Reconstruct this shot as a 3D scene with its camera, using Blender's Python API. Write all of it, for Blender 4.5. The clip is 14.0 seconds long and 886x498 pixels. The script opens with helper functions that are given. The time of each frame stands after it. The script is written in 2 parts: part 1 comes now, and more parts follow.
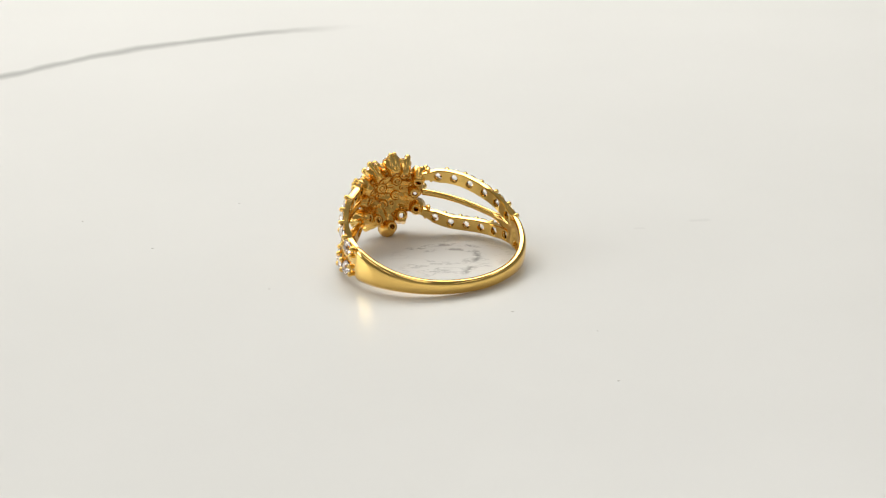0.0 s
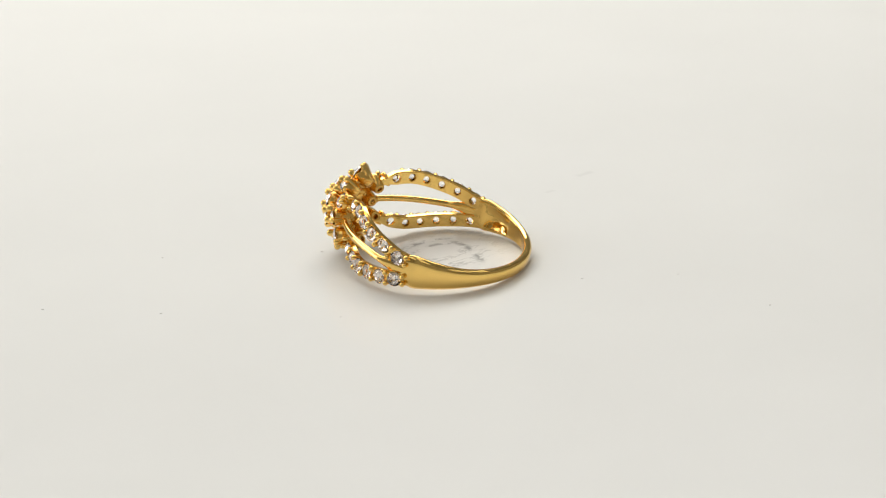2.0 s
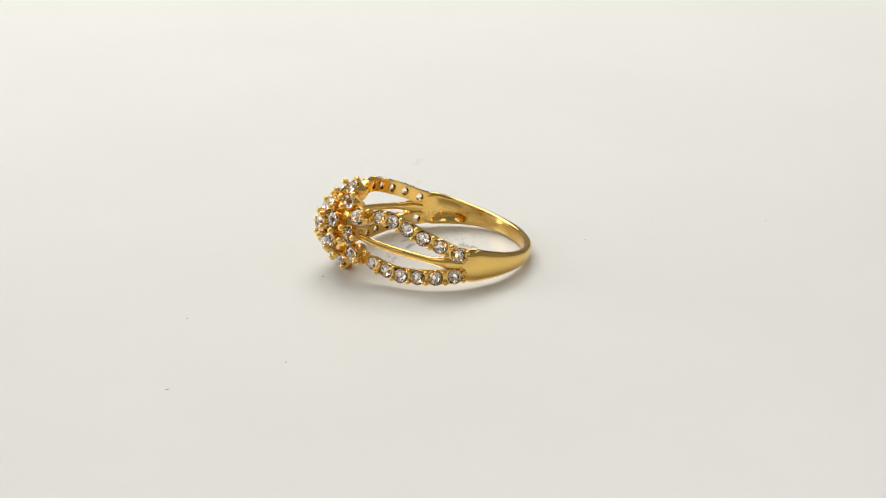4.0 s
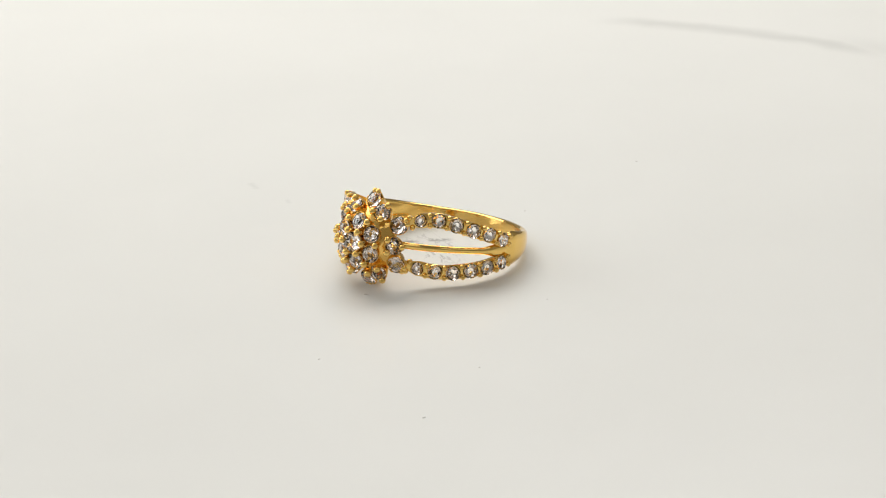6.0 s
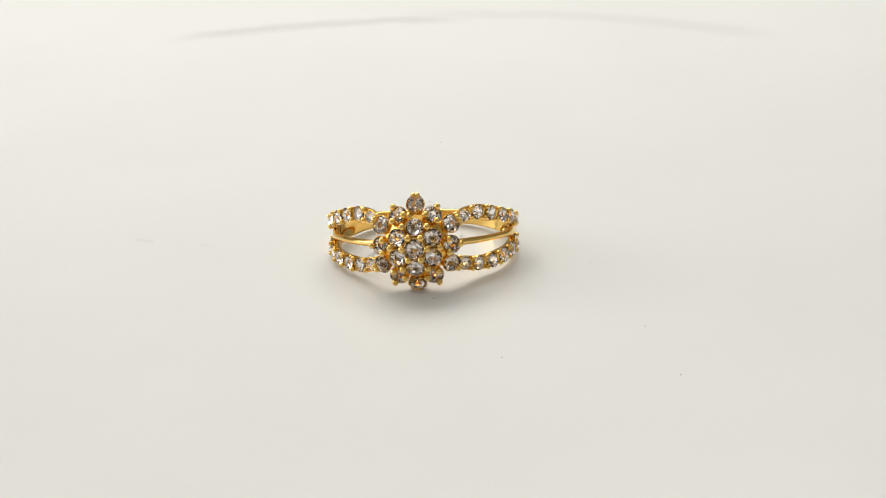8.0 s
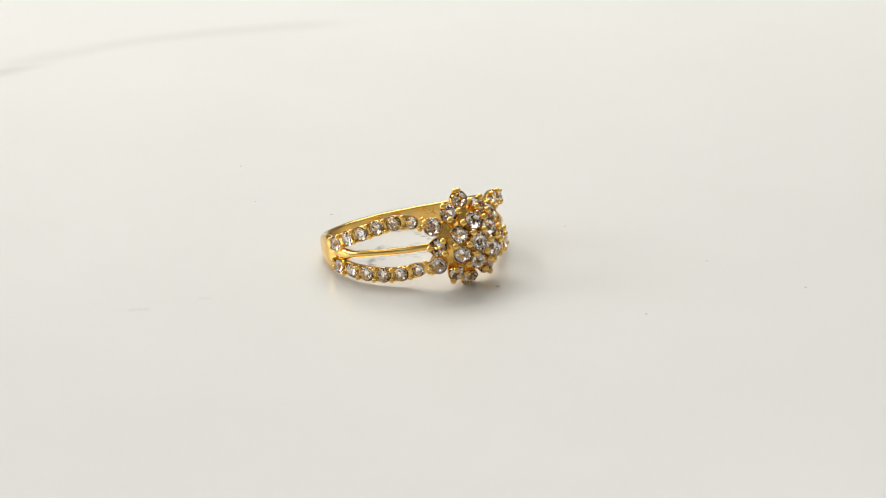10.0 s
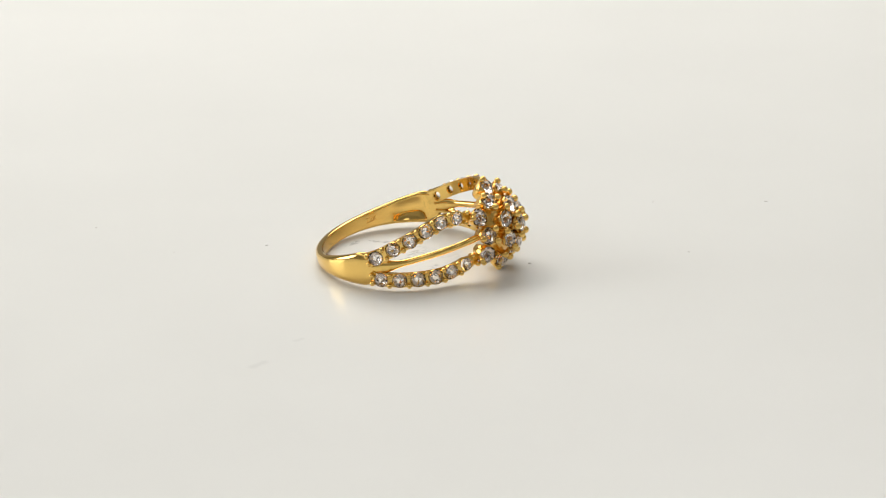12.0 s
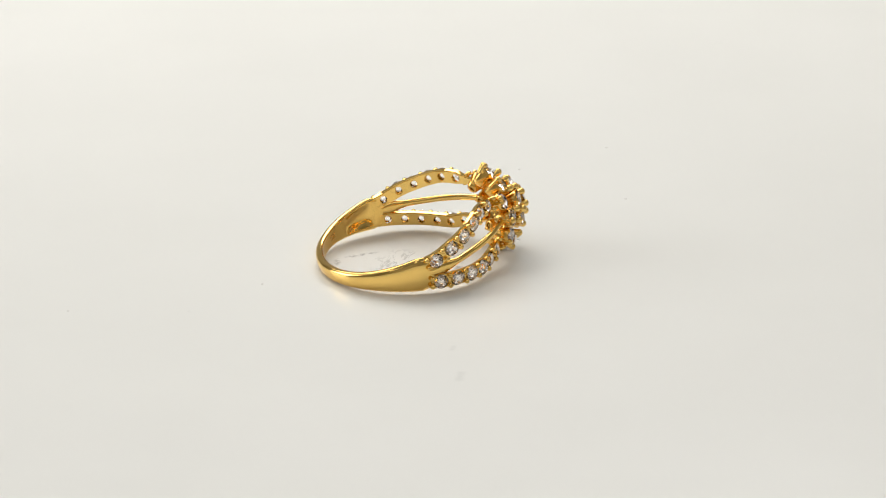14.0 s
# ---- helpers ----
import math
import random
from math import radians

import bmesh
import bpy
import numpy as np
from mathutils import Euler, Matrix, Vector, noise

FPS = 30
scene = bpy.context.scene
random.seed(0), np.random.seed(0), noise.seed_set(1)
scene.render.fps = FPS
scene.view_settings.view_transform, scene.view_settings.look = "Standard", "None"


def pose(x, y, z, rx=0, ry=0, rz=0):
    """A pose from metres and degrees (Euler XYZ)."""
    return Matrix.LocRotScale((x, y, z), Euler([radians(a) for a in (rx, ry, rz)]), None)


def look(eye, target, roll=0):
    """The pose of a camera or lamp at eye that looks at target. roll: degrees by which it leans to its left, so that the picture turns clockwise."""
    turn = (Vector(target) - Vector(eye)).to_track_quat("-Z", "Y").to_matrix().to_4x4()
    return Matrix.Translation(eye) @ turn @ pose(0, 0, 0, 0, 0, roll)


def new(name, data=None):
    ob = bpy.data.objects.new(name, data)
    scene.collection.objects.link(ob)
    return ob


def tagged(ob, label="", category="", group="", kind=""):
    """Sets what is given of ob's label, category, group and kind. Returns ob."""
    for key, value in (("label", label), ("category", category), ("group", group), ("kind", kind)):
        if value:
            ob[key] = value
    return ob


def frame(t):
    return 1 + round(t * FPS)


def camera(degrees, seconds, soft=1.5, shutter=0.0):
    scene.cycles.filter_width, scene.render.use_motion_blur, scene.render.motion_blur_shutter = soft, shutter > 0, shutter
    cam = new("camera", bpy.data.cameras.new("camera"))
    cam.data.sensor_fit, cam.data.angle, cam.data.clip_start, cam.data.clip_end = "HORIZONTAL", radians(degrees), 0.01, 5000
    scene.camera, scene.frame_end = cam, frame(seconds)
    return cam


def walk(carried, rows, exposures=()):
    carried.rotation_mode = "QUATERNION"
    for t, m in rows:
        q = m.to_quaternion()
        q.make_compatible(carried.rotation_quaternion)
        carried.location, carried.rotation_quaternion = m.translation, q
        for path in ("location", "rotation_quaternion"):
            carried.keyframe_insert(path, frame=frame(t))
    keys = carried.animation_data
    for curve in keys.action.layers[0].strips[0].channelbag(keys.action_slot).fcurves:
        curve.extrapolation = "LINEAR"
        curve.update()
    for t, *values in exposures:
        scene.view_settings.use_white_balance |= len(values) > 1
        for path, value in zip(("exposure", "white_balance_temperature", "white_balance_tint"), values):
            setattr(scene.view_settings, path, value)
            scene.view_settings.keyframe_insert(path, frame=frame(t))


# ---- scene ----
MM = 0.001
SPIN = 18.507          # degrees a second, counter-clockwise from above
PHI = 117.75           # way in which the flower faces at the start
EYE, AIM = (0.00201, -0.27191, 0.10522), (0.00201, 0.0, 0.00106)

cam = camera(18.0, 14.0, soft=1.1)
walk(cam, [(0.0, look(EYE, AIM, -1.76)), (14.0, look(EYE, AIM, -1.76))])

# ---- light ----
world = bpy.data.worlds.new("world")
scene.world = world
world.use_nodes = True
world.node_tree.nodes["Background"].inputs[0].default_value = (0.9, 0.95, 1.0, 1)
world.node_tree.nodes["Background"].inputs[1].default_value = 0.3
scene.view_settings.exposure = -0.07


def area_lamp(name, eye, target, size_x, size_y, watts, colour):
    data = bpy.data.lights.new(name, "AREA")
    data.shape, data.size, data.size_y, data.energy, data.color = "RECTANGLE", size_x, size_y, watts, colour
    ob = new(name, data)
    ob.matrix_world = look(eye, target)
    return ob


# key light assumed from soft shadows; the panel itself is an unseen addition
PANEL_AT, PANEL_TO = (-0.05, 0.285, 0.335), (-0.03, 0.20, 0.0)
area_lamp("panel_lamp", PANEL_AT, PANEL_TO, 0.46, 0.26, 2.0, (1.0, 0.985, 0.945))
# unseen ceiling lamps, added so stones and gold catch white glints
GLINT_PANELS = [(x, y) for x in (-1.45, 0.05, 1.55) for y in (-1.7, -0.7, 0.3)]
for x, y in GLINT_PANELS:
    area_lamp("glint_lamp", (x, y, 1.80), (x, y, 0.0), 0.56, 0.56, 1.5, (1.0, 0.98, 0.94))
# unseen light from the left, added as if through a window
area_lamp("left_fill_lamp", (-2.52, 0.4, 0.95), (0.0, 0.4, 0.95), 1.3, 1.5, 29, (0.95, 0.98, 1.0))


# ---- materials ----
def material(name):
    m = bpy.data.materials.new(name)
    m.use_nodes = True
    nt = m.node_tree
    return m, nt, nt.nodes["Principled BSDF"]


def node(nt, kind, **values):
    n = nt.nodes.new(kind)
    for key, value in values.items():
        n.inputs[key].default_value = value
    return n


def plain(name, colour, rough, metal=0.0, scale=8.0, amount=0.12):
    m, nt, b = material(name)
    tc = nt.nodes.new("ShaderNodeTexCoord")
    nz = node(nt, "ShaderNodeTexNoise", Scale=scale, Detail=6.0)
    nt.links.new(tc.outputs["Object"], nz.inputs["Vector"])
    ramp = nt.nodes.new("ShaderNodeValToRGB")
    ramp.color_ramp.elements[0].color = (*[c * (1 - amount) for c in colour], 1)
    ramp.color_ramp.elements[1].color = (*[min(1, c * (1 + amount)) for c in colour], 1)
    nt.links.new(nz.outputs["Fac"], ramp.inputs["Fac"])
    nt.links.new(ramp.outputs["Color"], b.inputs["Base Color"])
    b.inputs["Roughness"].default_value, b.inputs["Metallic"].default_value = rough, metal
    return m


def gold_material(name, colour, rough, bump, bump_scale):
    m, nt, b = material(name)
    tc = nt.nodes.new("ShaderNodeTexCoord")
    fine = node(nt, "ShaderNodeTexNoise", Scale=bump_scale, Detail=4.0)
    nt.links.new(tc.outputs["Object"], fine.inputs["Vector"])
    bp = node(nt, "ShaderNodeBump", Strength=bump, Distance=0.0001)
    nt.links.new(fine.outputs["Fac"], bp.inputs["Height"])
    # slow waves left by hand polishing
    slow = node(nt, "ShaderNodeTexNoise", Scale=240.0, Detail=2.0)
    nt.links.new(tc.outputs["Object"], slow.inputs["Vector"])
    waves = node(nt, "ShaderNodeBump", Strength=0.22, Distance=0.0005)
    nt.links.new(slow.outputs["Fac"], waves.inputs["Height"])
    nt.links.new(bp.outputs["Normal"], waves.inputs["Normal"])
    nt.links.new(waves.outputs["Normal"], b.inputs["Normal"])
    wear = node(nt, "ShaderNodeTexNoise", Scale=420.0, Detail=5.0)
    nt.links.new(tc.outputs["Object"], wear.inputs["Vector"])
    mr = node(nt, "ShaderNodeMapRange")
    mr.inputs["From Min"].default_value, mr.inputs["From Max"].default_value = 0.3, 0.7
    mr.inputs["To Min"].default_value, mr.inputs["To Max"].default_value = rough * 0.7, rough * 1.5
    nt.links.new(wear.outputs["Fac"], mr.inputs["Value"])
    nt.links.new(mr.outputs["Result"], b.inputs["Roughness"])
    b.inputs["Base Color"].default_value = (*colour, 1)
    b.inputs["Metallic"].default_value = 1.0
    return m


GOLD = gold_material("polished_gold", (0.91, 0.605, 0.18), 0.08, 0.22, 700.0)
GOLD_IN = gold_material("cast_gold", (0.89, 0.545, 0.145), 0.14, 0.7, 1300.0)


def stone_material():
    m, nt, b = material("clear_stone")
    b.inputs["Base Color"].default_value = (1.0, 0.975, 0.96, 1)
    b.inputs["Roughness"].default_value = 0.0
    b.inputs["IOR"].default_value = 1.5
    b.inputs["Transmission Weight"].default_value = 1.0
    return m


STONE = stone_material()
# mirror added to brighten the stones, its pink tint standing for reflected gold
STONE_MIRROR = plain("added_stone_mirror", (1.0, 0.91, 0.865), 0.02, metal=1.0, scale=2000.0, amount=0.04)


def marble_material():
    """White laminate with a few grey veins that follow wide arcs, and faint clouding."""
    m, nt, b = material("white_marble_laminate")
    L = nt.links.new
    tc = nt.nodes.new("ShaderNodeTexCoord")
    warp = node(nt, "ShaderNodeTexNoise", Scale=90.0, Detail=4.0)
    L(tc.outputs["Object"], warp.inputs["Vector"])
    shift = nt.nodes.new("ShaderNodeVectorMath")
    shift.operation = "MULTIPLY_ADD"
    L(warp.outputs["Color"], shift.inputs[0])
    shift.inputs[1].default_value, shift.inputs[2].default_value = (0.004, 0.004, 0), (-0.002, -0.002, 0)
    place = nt.nodes.new("ShaderNodeVectorMath")
    L(tc.outputs["Object"], place.inputs[0])
    L(shift.outputs[0], place.inputs[1])

    def math_node(op, a, c=None, clamp=False):
        n = nt.nodes.new("ShaderNodeMath")
        n.operation, n.use_clamp = op, clamp
        for i, v in enumerate((a, c)):
            if v is None:
                continue
            if isinstance(v, (int, float)):
                n.inputs[i].default_value = v
            else:
                L(v, n.inputs[i])
        return n.outputs[0]

    def span(value, lo, hi, to_lo, to_hi):
        n = node(nt, "ShaderNodeMapRange")
        n.interpolation_type = "SMOOTHSTEP"
        L(value, n.inputs["Value"])
        for key, v in (("From Min", lo), ("From Max", hi), ("To Min", to_lo), ("To Max", to_hi)):
            n.inputs[key].default_value = v
        return n.outputs["Result"]

    def distance(x, y):
        n = nt.nodes.new("ShaderNodeVectorMath")
        n.operation = "DISTANCE"
        L(place.outputs[0], n.inputs[0])
        n.inputs[1].default_value = (x, y, 0)
        return n.outputs["Value"]

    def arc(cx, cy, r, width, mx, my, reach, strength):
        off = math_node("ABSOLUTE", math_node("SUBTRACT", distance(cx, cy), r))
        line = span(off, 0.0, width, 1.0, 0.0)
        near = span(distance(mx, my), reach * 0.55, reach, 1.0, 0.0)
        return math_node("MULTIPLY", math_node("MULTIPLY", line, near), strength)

    crumb = node(nt, "ShaderNodeTexNoise", Scale=620.0, Detail=4.0, Roughness=0.7)
    L(tc.outputs["Object"], crumb.inputs["Vector"])
    broken = span(crumb.outputs["Fac"], 0.44, 0.58, 0.0, 1.0)
    total = None
    for row in VEINS:
        v = arc(*row)
        if math.hypot(row[4], row[5]) < 0.012:
            v = math_node("MULTIPLY", v, broken)
        total = v if total is None else math_node("MAXIMUM", total, v)
    # broken streaks close to the middle
    streak_map = nt.nodes.new("ShaderNodeMapping")
    streak_map.inputs["Rotation"].default_value = (0, 0, radians(55))
    streak_map.inputs["Scale"].default_value = (1.0, 2.6, 1.0)
    L(tc.outputs["Object"], streak_map.inputs["Vector"])
    streak = node(nt, "ShaderNodeTexNoise", Scale=230.0, Detail=7.0, Roughness=0.62)
    L(streak_map.outputs["Vector"], streak.inputs["Vector"])
    lines = span(math_node("ABSOLUTE", math_node("SUBTRACT", streak.outputs["Fac"], 0.5)), 0.0, 0.035, 1.0, 0.0)
    patch = node(nt, "ShaderNodeTexNoise", Scale=160.0, Detail=2.0)
    L(tc.outputs["Object"], patch.inputs["Vector"])
    lines = math_node("MULTIPLY", lines, span(patch.outputs["Fac"], 0.45, 0.62, 0.0, 1.0))
    area = span(distance(0.003, 0.0005), 0.003, 0.008, 1.0, 0.0)
    total = math_node("MAXIMUM", total, math_node("MULTIPLY", math_node("MULTIPLY", lines, area), 0.5))
    cloud = node(nt, "ShaderNodeTexNoise", Scale=38.0, Detail=3.0)
    L(tc.outputs["Object"], cloud.inputs["Vector"])
    base = nt.nodes.new("ShaderNodeMix")
    base.data_type = "RGBA"
    base.inputs["A"].default_value, base.inputs["B"].default_value = (0.785, 0.78, 0.75, 1), (0.84, 0.835, 0.805, 1)
    L(cloud.outputs["Fac"], base.inputs["Factor"])
    mix = nt.nodes.new("ShaderNodeMix")
    mix.data_type = "RGBA"
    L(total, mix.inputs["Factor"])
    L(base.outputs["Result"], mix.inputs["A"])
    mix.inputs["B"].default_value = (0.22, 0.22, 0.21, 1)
    L(mix.outputs["Result"], b.inputs["Base Color"])
    b.inputs["Roughness"].default_value = 0.27
    b.inputs["IOR"].default_value = 1.45
    return m


# veins: centre of the arc, its radius, half width, middle and reach of what shows, strength
VEINS = (
    (0.000, 0.000, 0.0872, 0.0019, -0.043, 0.0755, 0.038, 0.52),
    (0.000, 0.000, 0.0890, 0.0026, 0.057, -0.067, 0.022, 0.19),
    (0.004, 0.003, 0.0920, 0.0036, 0.026, -0.086, 0.030, 0.09),
    (0.0297, -0.050, 0.0592, 0.0005, 0.0297, 0.0092, 0.0014, 0.10),
    (0.0226, -0.050, 0.0572, 0.0004, 0.0226, 0.0072, 0.0009, 0.08),
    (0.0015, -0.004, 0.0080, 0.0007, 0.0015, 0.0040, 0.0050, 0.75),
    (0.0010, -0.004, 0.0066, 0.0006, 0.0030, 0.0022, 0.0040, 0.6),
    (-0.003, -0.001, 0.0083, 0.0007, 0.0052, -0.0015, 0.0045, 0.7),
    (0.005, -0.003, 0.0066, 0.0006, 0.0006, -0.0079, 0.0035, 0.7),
)
MARBLE = marble_material()
WALL = plain("painted_wall", (0.76, 0.735, 0.69), 0.8, scale=2.0)
CEIL = plain("white_ceiling", (0.8, 0.8, 0.78), 0.8, scale=2.0, amount=0.04)
WOOD = plain("brown_table", (0.26, 0.17, 0.10), 0.45, scale=6.0, amount=0.3)
FLOOR = plain("grey_floor", (0.32, 0.30, 0.28), 0.6, scale=5.0)
DUST = plain("grey_dust", (0.6, 0.58, 0.55), 0.9, scale=3000.0, amount=0.3)


# ---- building helpers ----
def mesh_of(name, bm, mat, smooth=True):
    me = bpy.data.meshes.new(name)
    bmesh.ops.recalc_face_normals(bm, faces=bm.faces)
    bm.to_mesh(me)
    bm.free()
    me.materials.append(mat)
    for p in me.polygons:
        p.use_smooth = bool(smooth)
    return me


def part(name, bm, mat, parent, label="", smooth=True):
    ob = new(name, mesh_of(name, bm, mat, smooth))
    ob.parent = parent
    return tagged(ob, label=label)


def piece(name, data, parent, m):
    """One more object on a mesh that others share."""
    ob = new(name, data)
    ob.parent = parent
    ob.matrix_basis = m
    return ob


def box_bm(x0, x1, y0, y1, z0, z1, bevel=0.0):
    bm = bmesh.new()
    bmesh.ops.create_cube(bm, size=1.0, matrix=Matrix.Translation(((x0 + x1) / 2, (y0 + y1) / 2, (z0 + z1) / 2)) @ Matrix.Diagonal((x1 - x0, y1 - y0, z1 - z0, 1)))
    if bevel:
        bmesh.ops.bevel(bm, geom=bm.edges[:], offset=bevel, segments=2, affect="EDGES")
    return bm


def slab(name, lims, mat, label, category):
    ob = new(name, mesh_of(name, box_bm(*lims), mat, False))
    return tagged(ob, label=label, category=category, kind="structure")


# ---- unseen room, added to close the place and to bounce light ----
slab("floor", (-2.6, 2.6, -2.6, 2.6, -0.87, -0.77), FLOOR, "plain grey floor of the room", "floor")
slab("ceiling", (-2.6, 2.6, -2.6, 2.6, 1.85, 1.95), CEIL, "plain white ceiling of the unseen added room", "ceiling")
slab("wall_north", (-2.6, 2.6, 2.5, 2.6, -0.77, 1.85), WALL, "plain beige wall of the unseen added room", "wall")
slab("wall_south", (-2.6, 2.6, -2.6, -2.5, -0.77, 1.85), WALL, "plain beige wall of the unseen added room", "wall")
slab("wall_east", (2.5, 2.6, -2.5, 2.5, -0.77, 1.85), WALL, "plain beige wall of the unseen added room", "wall")


def build_window_wall():
    """The unseen west wall, with an opening cut through it for the added lamp."""
    bm = bmesh.new()
    for y0, y1, z0, z1 in ((-2.5, -0.35, -0.77, 1.85), (1.15, 2.5, -0.77, 1.85), (-0.35, 1.15, -0.77, 0.30), (-0.35, 1.15, 1.60, 1.85)):
        bmesh.ops.create_cube(bm, size=1.0, matrix=Matrix.Translation((-2.55, (y0 + y1) / 2, (z0 + z1) / 2)) @ Matrix.Diagonal((0.1, y1 - y0, z1 - z0, 1)))
    tagged(new("wall_west", mesh_of("wall_west", bm, WALL, False)), label="unseen plain beige wall with an opening for the added lamp", category="wall", kind="structure")
    window = tagged(new("added_window"), label="unseen white-framed window, added for light from the left", category="window", kind="structure")
    for lims in ((-2.51, -2.485, -0.39, -0.35, 0.26, 1.64), (-2.51, -2.485, 1.15, 1.19, 0.26, 1.64), (-2.51, -2.485, -0.35, 1.15, 1.60, 1.64), (-2.51, -2.46, -0.35, 1.15, 0.26, 0.30)):
        part("added_window_frame", box_bm(*lims), CEIL, window, smooth=False)


def build_lights():
    # housing and cords are unseen, added to carry the key lamp
    panel = tagged(new("added_panel_light"), label="unseen white panel light, added to carry the key lamp", category="light")
    tilt = look(PANEL_AT, PANEL_TO)
    body = part("housing", box_bm(-0.24, 0.24, -0.14, 0.14, 0.004, 0.022, 0.003), CEIL, panel, smooth=False)
    body.matrix_basis = tilt
    for x in (-0.2, 0.1):
        part("cord", box_bm(x - 0.002, x + 0.002, 0.283, 0.287, 0.345, 1.85), CEIL, panel, smooth=False)
    # unseen frames, added above the lamps that make the glints
    for x, y in GLINT_PANELS:
        lamp = tagged(new("added_ceiling_light"), label="unseen square white ceiling panel, added for glints in the stones", category="light", group="ceiling lights")
        part("frame", box_bm(x - 0.3, x + 0.3, y - 0.3, y + 0.3, 1.805, 1.85, 0.004), CEIL, lamp, smooth=False)


build_window_wall()
build_lights()


def build_table():
    table = tagged(new("table"), label="brown wooden table under the turning plate", category="table")
    table.location = (0, 0, -0.77)
    part("tabletop", box_bm(-0.6, 0.6, -0.4, 0.4, 0.715, 0.75, 0.004), WOOD, table)
    for x in (-0.55, 0.55):
        for y in (-0.35, 0.35):
            part("leg", box_bm(x - 0.025, x + 0.025, y - 0.025, y + 0.025, 0.0, 0.715, 0.003), WOOD, table)
    return table


build_table()


# ---- turning plate ----
def lathe(profile, segments=128):
    bm = bmesh.new()
    rings = []
    for r, z in profile:
        if r == 0:
            rings.append([bm.verts.new((0, 0, z))])
        else:
            rings.append([bm.verts.new((r * math.cos(2 * math.pi * i / segments), r * math.sin(2 * math.pi * i / segments), z)) for i in range(segments)])
    for a, c in zip(rings, rings[1:]):
        for i in range(segments):
            j = (i + 1) % segments
            if len(a) == 1:
                bm.faces.new((a[0], c[i], c[j]))
            elif len(c) == 1:
                bm.faces.new((a[i], a[j], c[0]))
            else:
                bm.faces.new((a[i], a[j], c[j], c[i]))
    return bm


SPECKS = ((-37.2, 14.5, 0.17), (-28.8, 5.6, 0.15), (-15.8, -7.1, 0.13), (18.0, -33.0, 0.15),
          (8.7, -15.2, 0.17), (16.8, -20.8, 0.11), (-20.3, 18.7, 0.15), (-6.7, 8.9, 0.2))


def build_plate():
    plate = tagged(new("turntable_plate"), label="white marbled round turntable plate under the ring", category="turntable")
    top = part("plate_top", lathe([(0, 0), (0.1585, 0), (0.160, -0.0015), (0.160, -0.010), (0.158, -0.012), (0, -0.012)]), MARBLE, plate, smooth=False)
    part("turntable_base", lathe([(0, -0.012), (0.10, -0.012), (0.105, -0.015), (0.105, -0.020), (0, -0.020)]), CEIL, plate, smooth=False)
    rng = random.Random(4)
    for x, y, size in SPECKS:
        bm = bmesh.new()
        bmesh.ops.create_icosphere(bm, subdivisions=2, radius=size * 0.7 * MM)
        for v in bm.verts:
            v.co *= 0.75 + 0.5 * rng.random()
            v.co.z *= 0.25
            v.co.x *= 1.5
        ob = part("dust_speck", bm, DUST, plate, "tiny grey speck of dust")
        ob.matrix_basis = pose(x * MM, y * MM, size * MM * 0.12, 0, 0, rng.uniform(0, 180))
    return plate


# ---- the ring: x towards the flower, z along the bore ----
R_IN, R_OUT = 8.6, 9.4


def on_ring(psi, h, r):
    """A point of the ring from its angle (degrees), height and radius (millimetres)."""
    a = radians(psi)
    c = math.cos(a)
    return Vector((r * c * (1 - 0.04 * c if c > 0 else 1 - 0.012 * c * c), r * math.sin(a) * 1.03, h)) * MM


def smooth_table(table, x):
    """Cubic through a short table of (x, y)."""
    n = len(table)
    i = max(0, min(n - 2, sum(1 for t in table[1:-1] if x >= t[0])))
    (x1, y1), (x2, y2) = table[i], table[i + 1]
    x0, y0 = table[max(0, i - 1)]
    x3, y3 = table[min(n - 1, i + 2)]
    t = (x - x1) / (x2 - x1)
    m1 = (y2 - y0) / max(x2 - x0, 1e-6) * (x2 - x1)
    m2 = (y3 - y1) / max(x3 - x1, 1e-6) * (x2 - x1)
    return (2 * t**3 - 3 * t**2 + 1) * y1 + (t**3 - 2 * t**2 + t) * m1 + (3 * t**2 - 2 * t**3) * y2 + (t**3 - t**2) * m2


SHANK_HALF = ((84, 1.95), (95, 1.82), (110, 1.45), (130, 1.02), (150, 0.8), (180, 0.72))


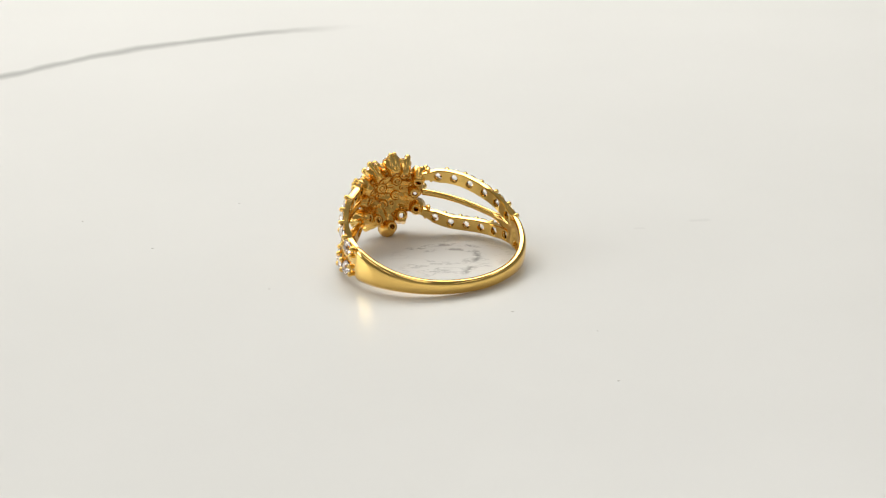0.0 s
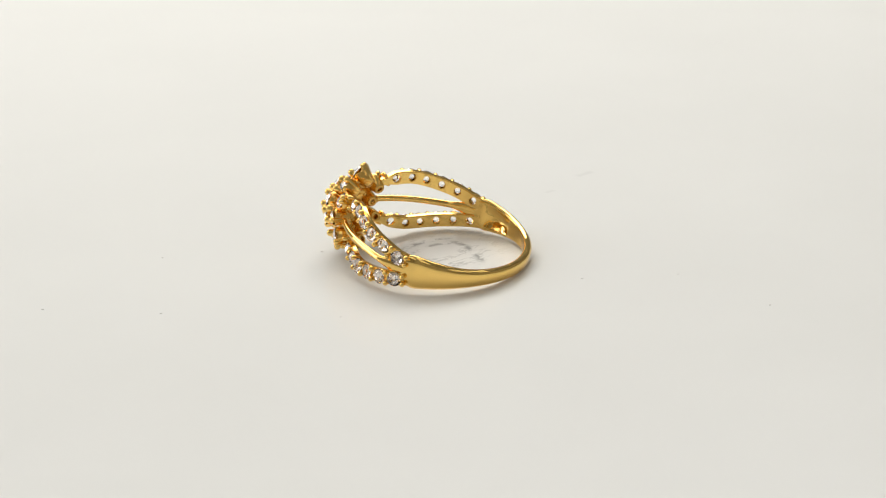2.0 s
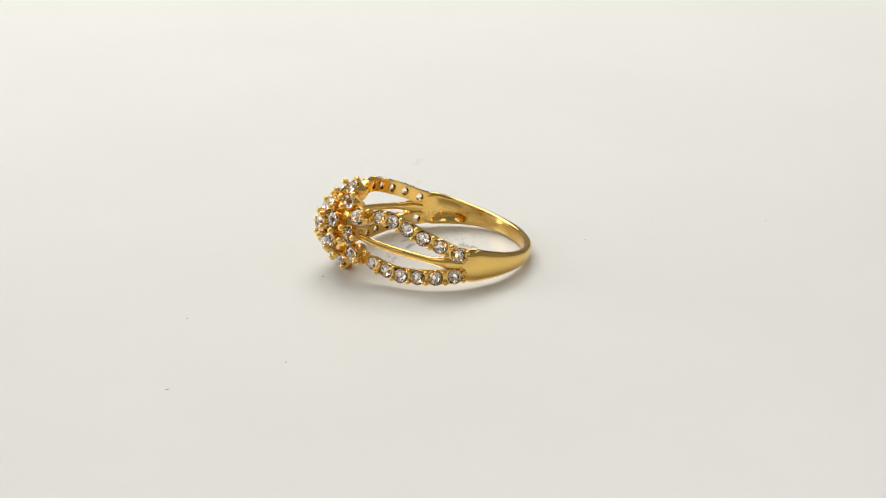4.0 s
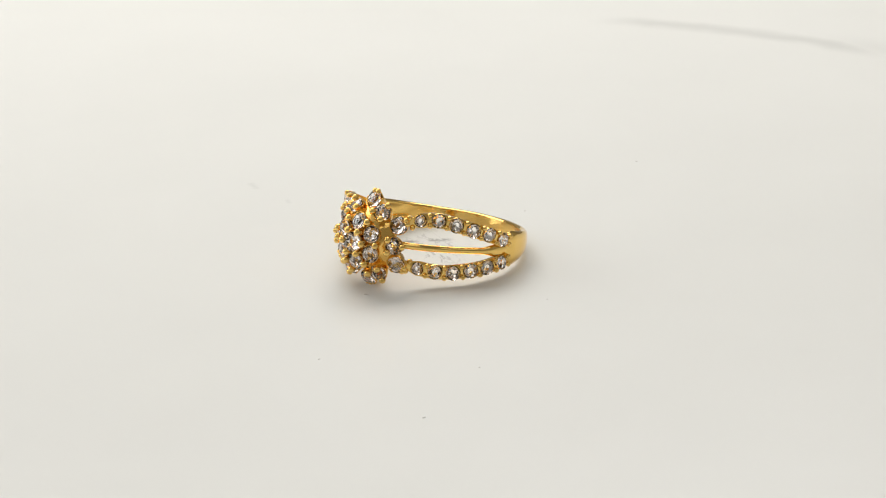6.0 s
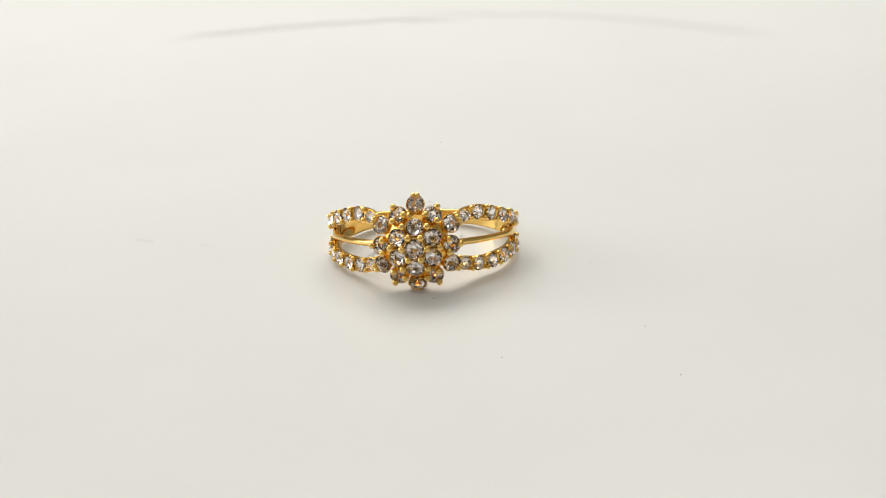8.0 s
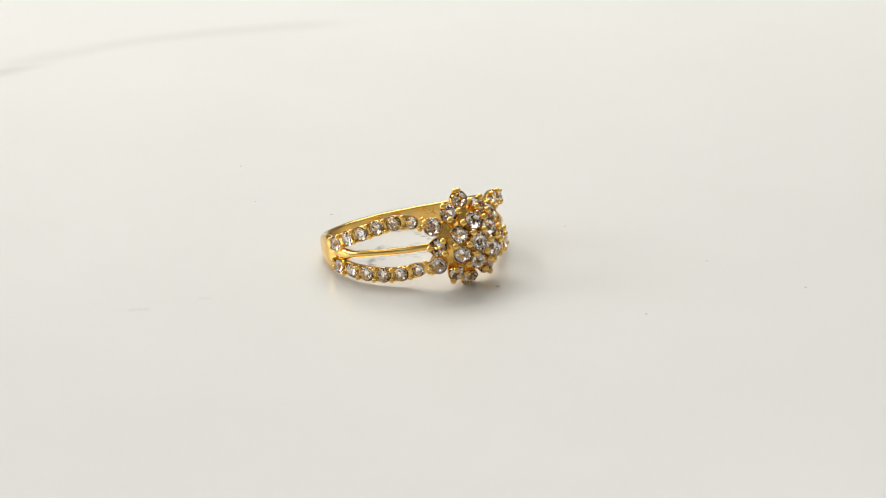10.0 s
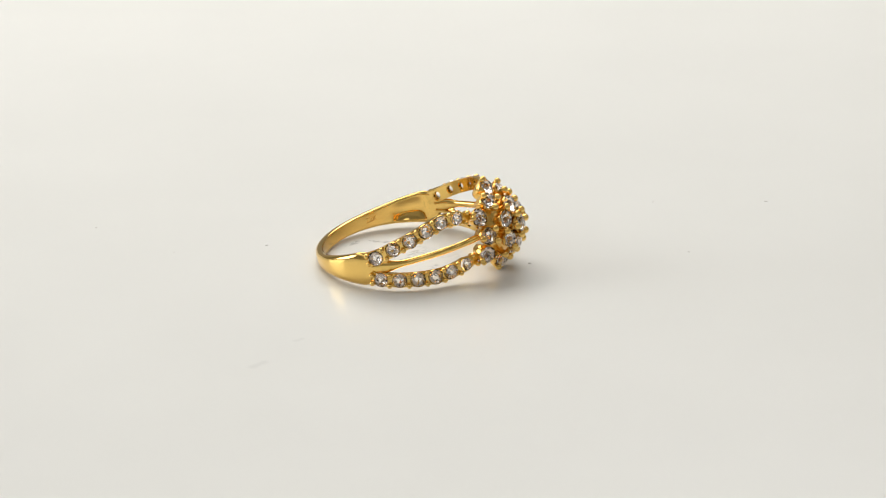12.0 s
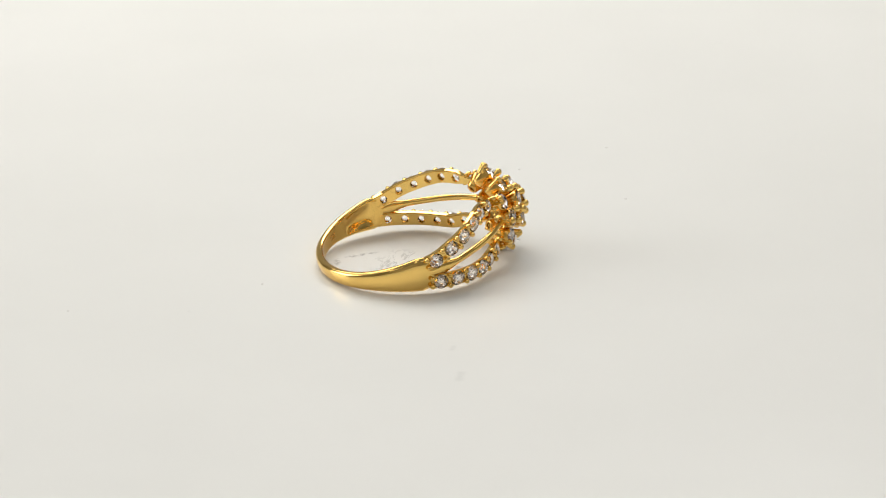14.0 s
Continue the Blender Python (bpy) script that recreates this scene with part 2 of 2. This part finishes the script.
def shank_bm():
    bm = bmesh.new()
    rows = []
    steps = 96
    for i in range(steps + 1):
        psi = 88.3 + 183.4 * i / steps
        fold = min(psi, 360 - psi)
        ease = max(0.0, (98 - fold) / 11)     # the shank grows out of the three strands
        h = smooth_table(SHANK_HALF, fold) * (1 - 0.24 * ease ** 1.4)
        r_in, r_out = R_IN + 0.12 * ease, R_OUT - 0.28 * ease
        ring = []
        outline = []
        n = 8
        # outer face gently domed, inner face flat, rounded rims
        for k in range(n + 1):
            s = -1 + 2 * k / n
            outline.append((r_out - 0.16 * abs(s) ** 2.5 - (0.12 if k in (0, n) else 0), h * s * (1.0 if 0 < k < n else 0.985)))
        dip = 0.30 * max(0.0, min(1.0, (121 - fold) / 9, (fold - 94) / 8))     # hollow behind each fork
        outline += [(r_out - 0.45, h * 1.0), (r_in + 0.12, h * 0.975), (r_in, h * 0.86), (r_in + 0.1 * dip, h * 0.74), (r_in + dip, h * 0.6), (r_in + dip, 0.0),
                    (r_in + dip, -h * 0.6), (r_in + 0.1 * dip, -h * 0.74), (r_in, -h * 0.86), (r_in + 0.12, -h * 0.975), (r_out - 0.45, -h)]
        for r, z in outline:
            ring.append(bm.verts.new(on_ring(psi, z, r)))
        rows.append(ring)
    for a, c in zip(rows, rows[1:]):
        for k in range(len(a)):
            j = (k + 1) % len(a)
            bm.faces.new((a[k], a[j], c[j], c[k]))
    for cap in (rows[0], list(reversed(rows[-1]))):
        for e in bm.faces.new(cap).edges:
            e.smooth = False
    return bm


RAIL_H = {1: ((16, 2.35), (28, 2.97), (39, 3.11), (50, 2.77), (62, 2.26), (74, 1.74), (85, 1.16), (96, 0.95)),
          -1: ((16, 1.45), (28, 1.95), (39, 2.22), (50, 2.15), (62, 1.9), (74, 1.6), (85, 1.22), (96, 1.0))}
STONES_AT = [28.3 + 10.9 * k + 0.105 * k * k for k in range(6)]
RAIL_R, RAIL_THICK = 9.32, 0.54


def rail_frame(psi, up):
    h = smooth_table(RAIL_H[up], psi) * up
    slope = (smooth_table(RAIL_H[up], psi + 0.5) - smooth_table(RAIL_H[up], psi - 0.5)) * up / (radians(1.0) * RAIL_R)
    c = 1 / math.hypot(1, slope)
    return h, c, slope * c


def rail_point(psi, up, side, along, across, r):
    """along and across the rail, in millimetres, from its middle line at psi."""
    h, c, s = rail_frame(psi, up)
    arc_mm, rise = along * c - across * s, along * s + across * c
    at = psi + math.degrees(arc_mm / RAIL_R)
    return on_ring(side * at, h + rise, r + rail_lift(at))


def rail_thick(psi):
    return RAIL_THICK + 0.115 * max(0.0, min(1.0, (psi - 70) / 23))


def rail_lift(psi):
    """The rails rise towards the flower."""
    return 1.25 * max(0.0, (40 - psi) / 23) ** 1.6


def rail_bm(side, up):
    """A strip with one round seat for each stone, cut right through."""
    bm = bmesh.new()
    cuts = [(a + c) / 2 for a, c in zip(STONES_AT, STONES_AT[1:])]
    cuts = [STONES_AT[0] - 5.6] + cuts + [STONES_AT[-1] + 8.0]
    wide = 0.74

    def boundary(psi, w, r):
        return [bm.verts.new(rail_point(psi, up, side, 0, x, r)) for x in (-w, 0, w)]

    # the far end narrows and sinks into the shank
    widths = [0.45] + [wide] * (len(cuts) - 2) + [0.64]
    outer = [boundary(p, w, RAIL_R - (0.3 if p == cuts[-1] else 0.0)) for p, w in zip(cuts, widths)]
    inner = [boundary(p, w * 0.96, RAIL_R - (0.64 if p == cuts[-1] else rail_thick(p))) for p, w in zip(cuts, widths)]
    for k, psi in enumerate(STONES_AT):
        rims = []
        sides = []
        for layer, r, hole, bulge in ((outer, RAIL_R, 0.62, 0.78), (inner, RAIL_R - rail_thick(psi), 0.42, 0.70)):
            a, c = layer[k], layer[k + 1]
            lo = bm.verts.new(rail_point(psi, up, side, 0, -bulge, r - 0.03))
            hi = bm.verts.new(rail_point(psi, up, side, 0, bulge, r - 0.03))
            loop = [a[0], lo, c[0], c[1], c[2], hi, a[2], a[1]]
            angles = [225, 270, 315, 0, 45, 90, 135, 180]
            rim = [bm.verts.new(rail_point(psi, up, side, hole * math.cos(radians(t)), hole * math.sin(radians(t)), r)) for t in angles]
            for i in range(8):
                j = (i + 1) % 8
                bm.faces.new((loop[i], loop[j], rim[j], rim[i]))
            rims.append(rim)
            sides.append(loop)
        for i in range(8):
            j = (i + 1) % 8
            bm.faces.new((rims[0][i], rims[0][j], rims[1][j], rims[1][i]))
        for i in (0, 1, 4, 5):
            bm.faces.new((sides[0][i], sides[0][i + 1], sides[1][i + 1], sides[1][i]))
    # tapered neck into the flower
    tip_out = boundary(cuts[0] - 7.5, 0.34, RAIL_R - 0.2)
    tip_in = boundary(cuts[0] - 7.5, 0.30, RAIL_R - RAIL_THICK)
    for i in (0, 1):
        bm.faces.new((tip_out[i], tip_out[i + 1], outer[0][i + 1], outer[0][i]))
        bm.faces.new((tip_in[i], tip_in[i + 1], inner[0][i + 1], inner[0][i]))
        bm.faces.new((tip_out[i], tip_out[i + 1], tip_in[i + 1], tip_in[i]))
        bm.faces.new((outer[-1][i], outer[-1][i + 1], inner[-1][i + 1], inner[-1][i]))
    for i in (0, 2):
        bm.faces.new((tip_out[i], outer[0][i], inner[0][i], tip_in[i]))
    bmesh.ops.recalc_face_normals(bm, faces=bm.faces)
    rim_edges = [e for e in bm.edges if e.calc_face_angle(0) > 0.9]
    bmesh.ops.bevel(bm, geom=rim_edges, offset=0.09 * MM, segments=2, affect="EDGES", clamp_overlap=True)
    for e in bm.edges:
        e.smooth = e.calc_face_angle(0) < 0.6
    return bm


def stone_mesh():
    """A round brilliant of radius 1 mm: table, crown, girdle, pavilion."""
    bm = bmesh.new()

    def ring(n, r, z, turn=0.0):
        return [bm.verts.new((r * MM * math.cos(2 * math.pi * (i + turn) / n), r * MM * math.sin(2 * math.pi * (i + turn) / n), z * MM)) for i in range(n)]

    table, star, top, low = ring(8, 0.54, 0.36), ring(8, 0.78, 0.22, 0.5), ring(16, 1.0, 0.03), ring(16, 1.0, -0.03)
    mid, deep = ring(16, 0.70, -0.20, 0.5), ring(8, 0.40, -0.38)
    rng = random.Random(11)
    for v in mid + deep:
        v.co.z += rng.uniform(-0.07, 0.07) * MM
    tip = bm.verts.new((0.04 * MM, 0.03 * MM, -0.64 * MM))
    bm.faces.new(table)
    for i in range(8):
        j = (i + 1) % 8
        bm.faces.new((table[i], star[i], table[j]))
        bm.faces.new((table[j], star[i], top[(2 * i + 2) % 16], star[j]))
        bm.faces.new((star[i], top[2 * i], top[2 * i + 1]))
        bm.faces.new((star[i], top[2 * i + 1], top[(2 * i + 2) % 16]))
        # the upper pavilion is a mirror added for sparkle, its tip clear
        m0, m1, m2 = mid[2 * i], mid[2 * i + 1], mid[(2 * i + 2) % 16]
        for corners in ((deep[i], m0, deep[j]), (deep[j], m0, m1), (deep[j], m1, m2)):
            bm.faces.new(corners).material_index = 1
        for k in (2 * i, 2 * i + 1):
            n = (k + 1) % 16
            bm.faces.new((low[k], low[n], mid[k])).material_index = 1
            bm.faces.new((mid[k], low[n], mid[n])).material_index = 1
        bm.faces.new((tip, deep[i], deep[j]))
    for i in range(16):
        j = (i + 1) % 16
        bm.faces.new((top[i], low[i], low[j], top[j]))
    me = mesh_of("stone", bm, STONE, False)
    me.materials.append(STONE_MIRROR)
    return me


def prong_mesh(length):
    """A round-headed claw of radius 1 mm, its stem going down."""
    bm = bmesh.new()
    rows = []
    prof = ((0.55, -length), (0.75, -length * 0.55), (0.9, -0.6), (1.0, 0.0), (0.93, 0.42), (0.66, 0.78), (0.28, 0.96))
    for r, z in prof:
        rows.append([bm.verts.new((r * MM * math.cos(math.pi * i / 5), r * MM * math.sin(math.pi * i / 5), z * MM)) for i in range(10)])
    for a, c in zip(rows, rows[1:]):
        for i in range(10):
            bm.faces.new((a[i], a[(i + 1) % 10], c[(i + 1) % 10], c[i]))
    bm.faces.new(rows[-1])
    bm.faces.new(list(reversed(rows[0])))
    return mesh_of("prong", bm, GOLD, True)


def collet_mesh():
    """A tapered open cup of rim radius 1 mm with a scalloped lip."""
    bm = bmesh.new()
    n = 24
    rows = []
    for r, z in ((1.06, 0.0), (1.02, 0.05), (0.94, 0.0), (0.6, -0.75), (0.26, -1.22), (0.3, -1.38), (0.6, -1.3), (0.82, -0.75)):
        lip = 0.10 if z > -0.2 else 0.0
        rows.append([bm.verts.new((r * MM * math.cos(2 * math.pi * i / n), r * MM * math.sin(2 * math.pi * i / n), (z + lip * math.cos(6 * 2 * math.pi * i / n)) * MM)) for i in range(n)])
    for a, c in zip(rows, rows[1:] + rows[:1]):
        for i in range(n):
            bm.faces.new((a[i], a[(i + 1) % n], c[(i + 1) % n], c[i]))
    return mesh_of("collet", bm, GOLD_IN, True)


def bar_bm(side):
    """The plain rod between two rails, with a soft ridge along it."""
    bm = bmesh.new()
    rows = []
    for i in range(29):
        psi = 20 + 73 * i / 28
        thin = 1 - 0.4 * max(0.0, min(1.0, (psi - 85) / 8))
        fork = max(0.0, min(1.0, (psi - 69) / 14)) ** 1.8       # spreads into a web between the rails
        w_up, w_low = (0.35 + (smooth_table(RAIL_H[up], psi) - 0.6 - 0.35) * fork for up in (1, -1))
        r = 9.22 + 1.55 * max(0.0, (62 - psi) / 42) ** 1.5
        h = 0.42 * max(0.0, (85 - psi) / 65) ** 1.2
        row = []
        for t in range(0, 360, 30):
            c, d = math.cos(radians(t)), math.sin(radians(t))
            if d < 0:
                d = -abs(d) ** (1 - 0.7 * fork)
            row.append(bm.verts.new(on_ring(side * psi, h + (w_up if c > 0 else w_low) * c, r - 0.18 + (thin * (0.34 - 0.1 * fork) if d > 0 else 0.3 + 0.04 * fork) * d)))
        rows.append(row)
    for a, c in zip(rows, rows[1:]):
        for k in range(12):
            bm.faces.new((a[k], a[(k + 1) % 12], c[(k + 1) % 12], c[k]))
    for cap in (rows[0], list(reversed(rows[-1]))):
        for e in bm.faces.new(cap).edges:
            e.smooth = False
    return bm


# flower: a hexagonal cluster of nineteen stones on a dome
FLOWER_H, CROWN, SPACING, DOME = 0.45, 13.0, 2.06, 0.172


def flower_pose(y, z, lift=0.0, lean=0.5):
    """A seat on the dome at y, z millimetres from its middle, its axis leaning outwards."""
    r = math.hypot(y, z)
    x = CROWN - DOME * r * r
    out = Vector((1.0, lean * 2 * DOME * y, lean * 2 * DOME * z)).normalized()
    turn = out.to_track_quat("Z", "Y").to_matrix().to_4x4()
    return Matrix.Translation(Vector((x, y, z + FLOWER_H)) * MM + out * lift * MM) @ turn


def dome_bm():
    """The cast cap under the stones, lobed like the petals."""
    bm = bmesh.new()
    n, layers = 72, []
    for drop in (0.70, 1.20):
        rows = [[bm.verts.new(Vector((CROWN - drop, 0, FLOWER_H)) * MM)]]
        for k in range(1, 15):
            ring = []
            for i in range(n):
                t = 2 * math.pi * i / n
                edge = 3.3 + 0.35 * math.cos(6 * t + math.pi)
                r = edge * k / 14
                y, z = r * math.cos(t), r * math.sin(t)
                x = CROWN - drop - DOME * r * r + (0.30 if drop > 1 else 0.08) * (noise.noise((y * 1.7, z * 1.7, 3.0)) + 0.5 * noise.noise((y * 4.1, z * 4.1, 8.0)))
                ring.append(bm.verts.new(Vector((x, r * math.cos(t), r * math.sin(t) + FLOWER_H)) * MM))
            rows.append(ring)
        for i in range(n):
            bm.faces.new((rows[0][0], rows[1][i], rows[1][(i + 1) % n]))
            for a, c in zip(rows[1:], rows[2:]):
                bm.faces.new((a[i], a[(i + 1) % n], c[(i + 1) % n], c[i]))
        layers.append(rows[-1])
    for i in range(n):
        j = (i + 1) % n
        bm.faces.new((layers[0][i], layers[0][j], layers[1][j], layers[1][i]))
    return bm


def build_ring():
    ring = tagged(new("ring"), label="yellow gold ring with clear stone flower lying on its side", category="ring")
    rng = random.Random(7)
    stone, prong, claw, stub, collet = stone_mesh(), prong_mesh(4.0), prong_mesh(5.6), prong_mesh(2.2), collet_mesh()
    part("shank", shank_bm(), GOLD, ring, "plain polished gold band")
    for side in (1, -1):
        for up in (1, -1):
            rail = part("rail", rail_bm(side, up), GOLD, ring, "curved gold rail set with a row of clear stones")
            for psi, size in zip(STONES_AT, (0.66, 0.79, 0.81, 0.81, 0.80, 0.76)):
                h, c, s = rail_frame(psi, up)
                turn = pose(0, 0, 0, 0, 0, side * psi) @ pose(0, 0, 0, 0, 90, 0)
                piece("stone", stone, rail, Matrix.Translation(on_ring(side * psi, h, RAIL_R + 0.07 + rail_lift(psi))) @ turn @ pose(0, 0, 0, rng.uniform(-11, 11), rng.uniform(-11, 11), rng.uniform(0, 45)) @ Matrix.Scale(size, 4))
            gaps = [(a + c) / 2 for a, c in zip(STONES_AT, STONES_AT[1:])]
            for psi in [STONES_AT[0] - 5.2] + gaps + [STONES_AT[-1] + 5.6]:
                last = psi > STONES_AT[-1]
                for across in ((-0.42, 0.42) if last else (-0.54, 0.54)):
                    turn = pose(0, 0, 0, 0, 0, side * psi) @ pose(0, 0, 0, 0, 90, 0)
                    piece("prong", stub, rail, Matrix.Translation(rail_point(psi, up, side, 0, across, RAIL_R + (0.08 if last else 0.22))) @ turn @ Matrix.Scale(0.27, 4))
        part("middle_bar", bar_bm(side), GOLD, ring, "thin plain polished gold bar")
    letters = bpy.data.curves.new("letters", "FONT")
    letters.body, letters.align_x, letters.align_y, letters.extrude = "22K", "CENTER", "CENTER", 0.025
    writing = new("letters", letters)
    stamped = bpy.data.meshes.new_from_object(writing)
    bpy.data.objects.remove(writing)
    stamped.materials.clear()
    stamped.materials.append(GOLD_IN)
    mark = new("hallmark", stamped)
    mark.parent = ring
    tagged(mark, label="stamped purity mark")
    a = radians(135.8)
    facing = Matrix(((math.sin(a), 0, -math.cos(a)), (-math.cos(a), 0, -math.sin(a)), (0, 1, 0))).to_4x4()
    mark.matrix_basis = Matrix.Translation(on_ring(135.8, 0.05, R_IN - 0.015)) @ facing @ Matrix.Scale(0.8 * MM, 4)
    head = part("flower_head", dome_bm(), GOLD_IN, ring, "domed gold flower setting")
    seats = [(0.0, 0.0, 1.02)]
    for k in range(6):
        t = radians(30 + 60 * k)
        seats.append((SPACING * math.cos(t), SPACING * math.sin(t), 0.90))
        seats.append((1.97 * SPACING * math.cos(t), 1.97 * SPACING * math.sin(t), 0.93))
        t = radians(60 * k)
        seats.append((1.732 * SPACING * math.cos(t), 1.732 * SPACING * math.sin(t), 0.93))
    for y, z, size in seats:
        outer = math.hypot(y, z) > 3.0
        m = flower_pose(y, z, 0.0, 0.5 if outer else 0.45)
        piece("collet", collet, head, m @ Matrix.Diagonal((size, size, size * (1.3 if outer else 1.0), 1)))
        piece("stone", stone, head, m @ Matrix.Translation((0, 0, 0.1 * MM)) @ pose(0, 0, 0, rng.uniform(-11, 11), rng.uniform(-11, 11), rng.uniform(0, 45)) @ Matrix.Scale(size, 4))
        if outer:
            # claws run up the outside of the cup
            away = m.to_3x3().inverted() @ Vector((0, y, z))
            heading = math.degrees(math.atan2(away.y, away.x))
            for turn in ((-14, 14) if math.hypot(y, z) > 4.0 else (0,)):
                t = radians(heading + turn)
                way = Vector((math.cos(t), math.sin(t), 0))
                tip, root = (way * 0.93 * size + Vector((0, 0, 0.30))) * MM, (way * 0.5 * size + Vector((0, 0, -1.5))) * MM
                claw_at = m @ Matrix.Translation(tip) @ (tip - root).to_track_quat("Z", "Y").to_matrix().to_4x4()
                piece("prong", claw, head, claw_at @ Matrix.Scale(0.29 if turn else 0.35, 4))
    claws = []
    for k in range(6):
        t = radians(60 * k)
        claws.append((SPACING / 1.732 * math.cos(t), SPACING / 1.732 * math.sin(t)))
        claws.append((2 * SPACING / 1.732 * math.cos(t) * 0.98, 2 * SPACING / 1.732 * math.sin(t) * 0.98))
        for d in (-19, 19):
            t = radians(30 + 60 * k + d)
            claws.append((3.2 * math.cos(t), 3.2 * math.sin(t)))
    for y, z in claws:
        piece("prong", prong, head, flower_pose(y, z, 0.44) @ Matrix.Scale(0.38, 4))
    return ring


PLATE = build_plate()
RING = build_ring()
RING_AT = pose(0, 0, 0, 0, 0, PHI) @ Matrix.Translation(Vector((-2.10, -0.07, 2.42)) * MM) @ pose(0, 0, 0, 0, -10.4, 0) @ pose(0, 0, 0, 0.78, 0, 0)


def motions():
    times = [0.5 * i for i in range(29)]
    walk(PLATE, [(t, pose(0, 0, 0, 0, 0, SPIN * t)) for t in times])
    walk(RING, [(t, pose(0, 0, 0, 0, 0, SPIN * t) @ RING_AT) for t in times])


motions()
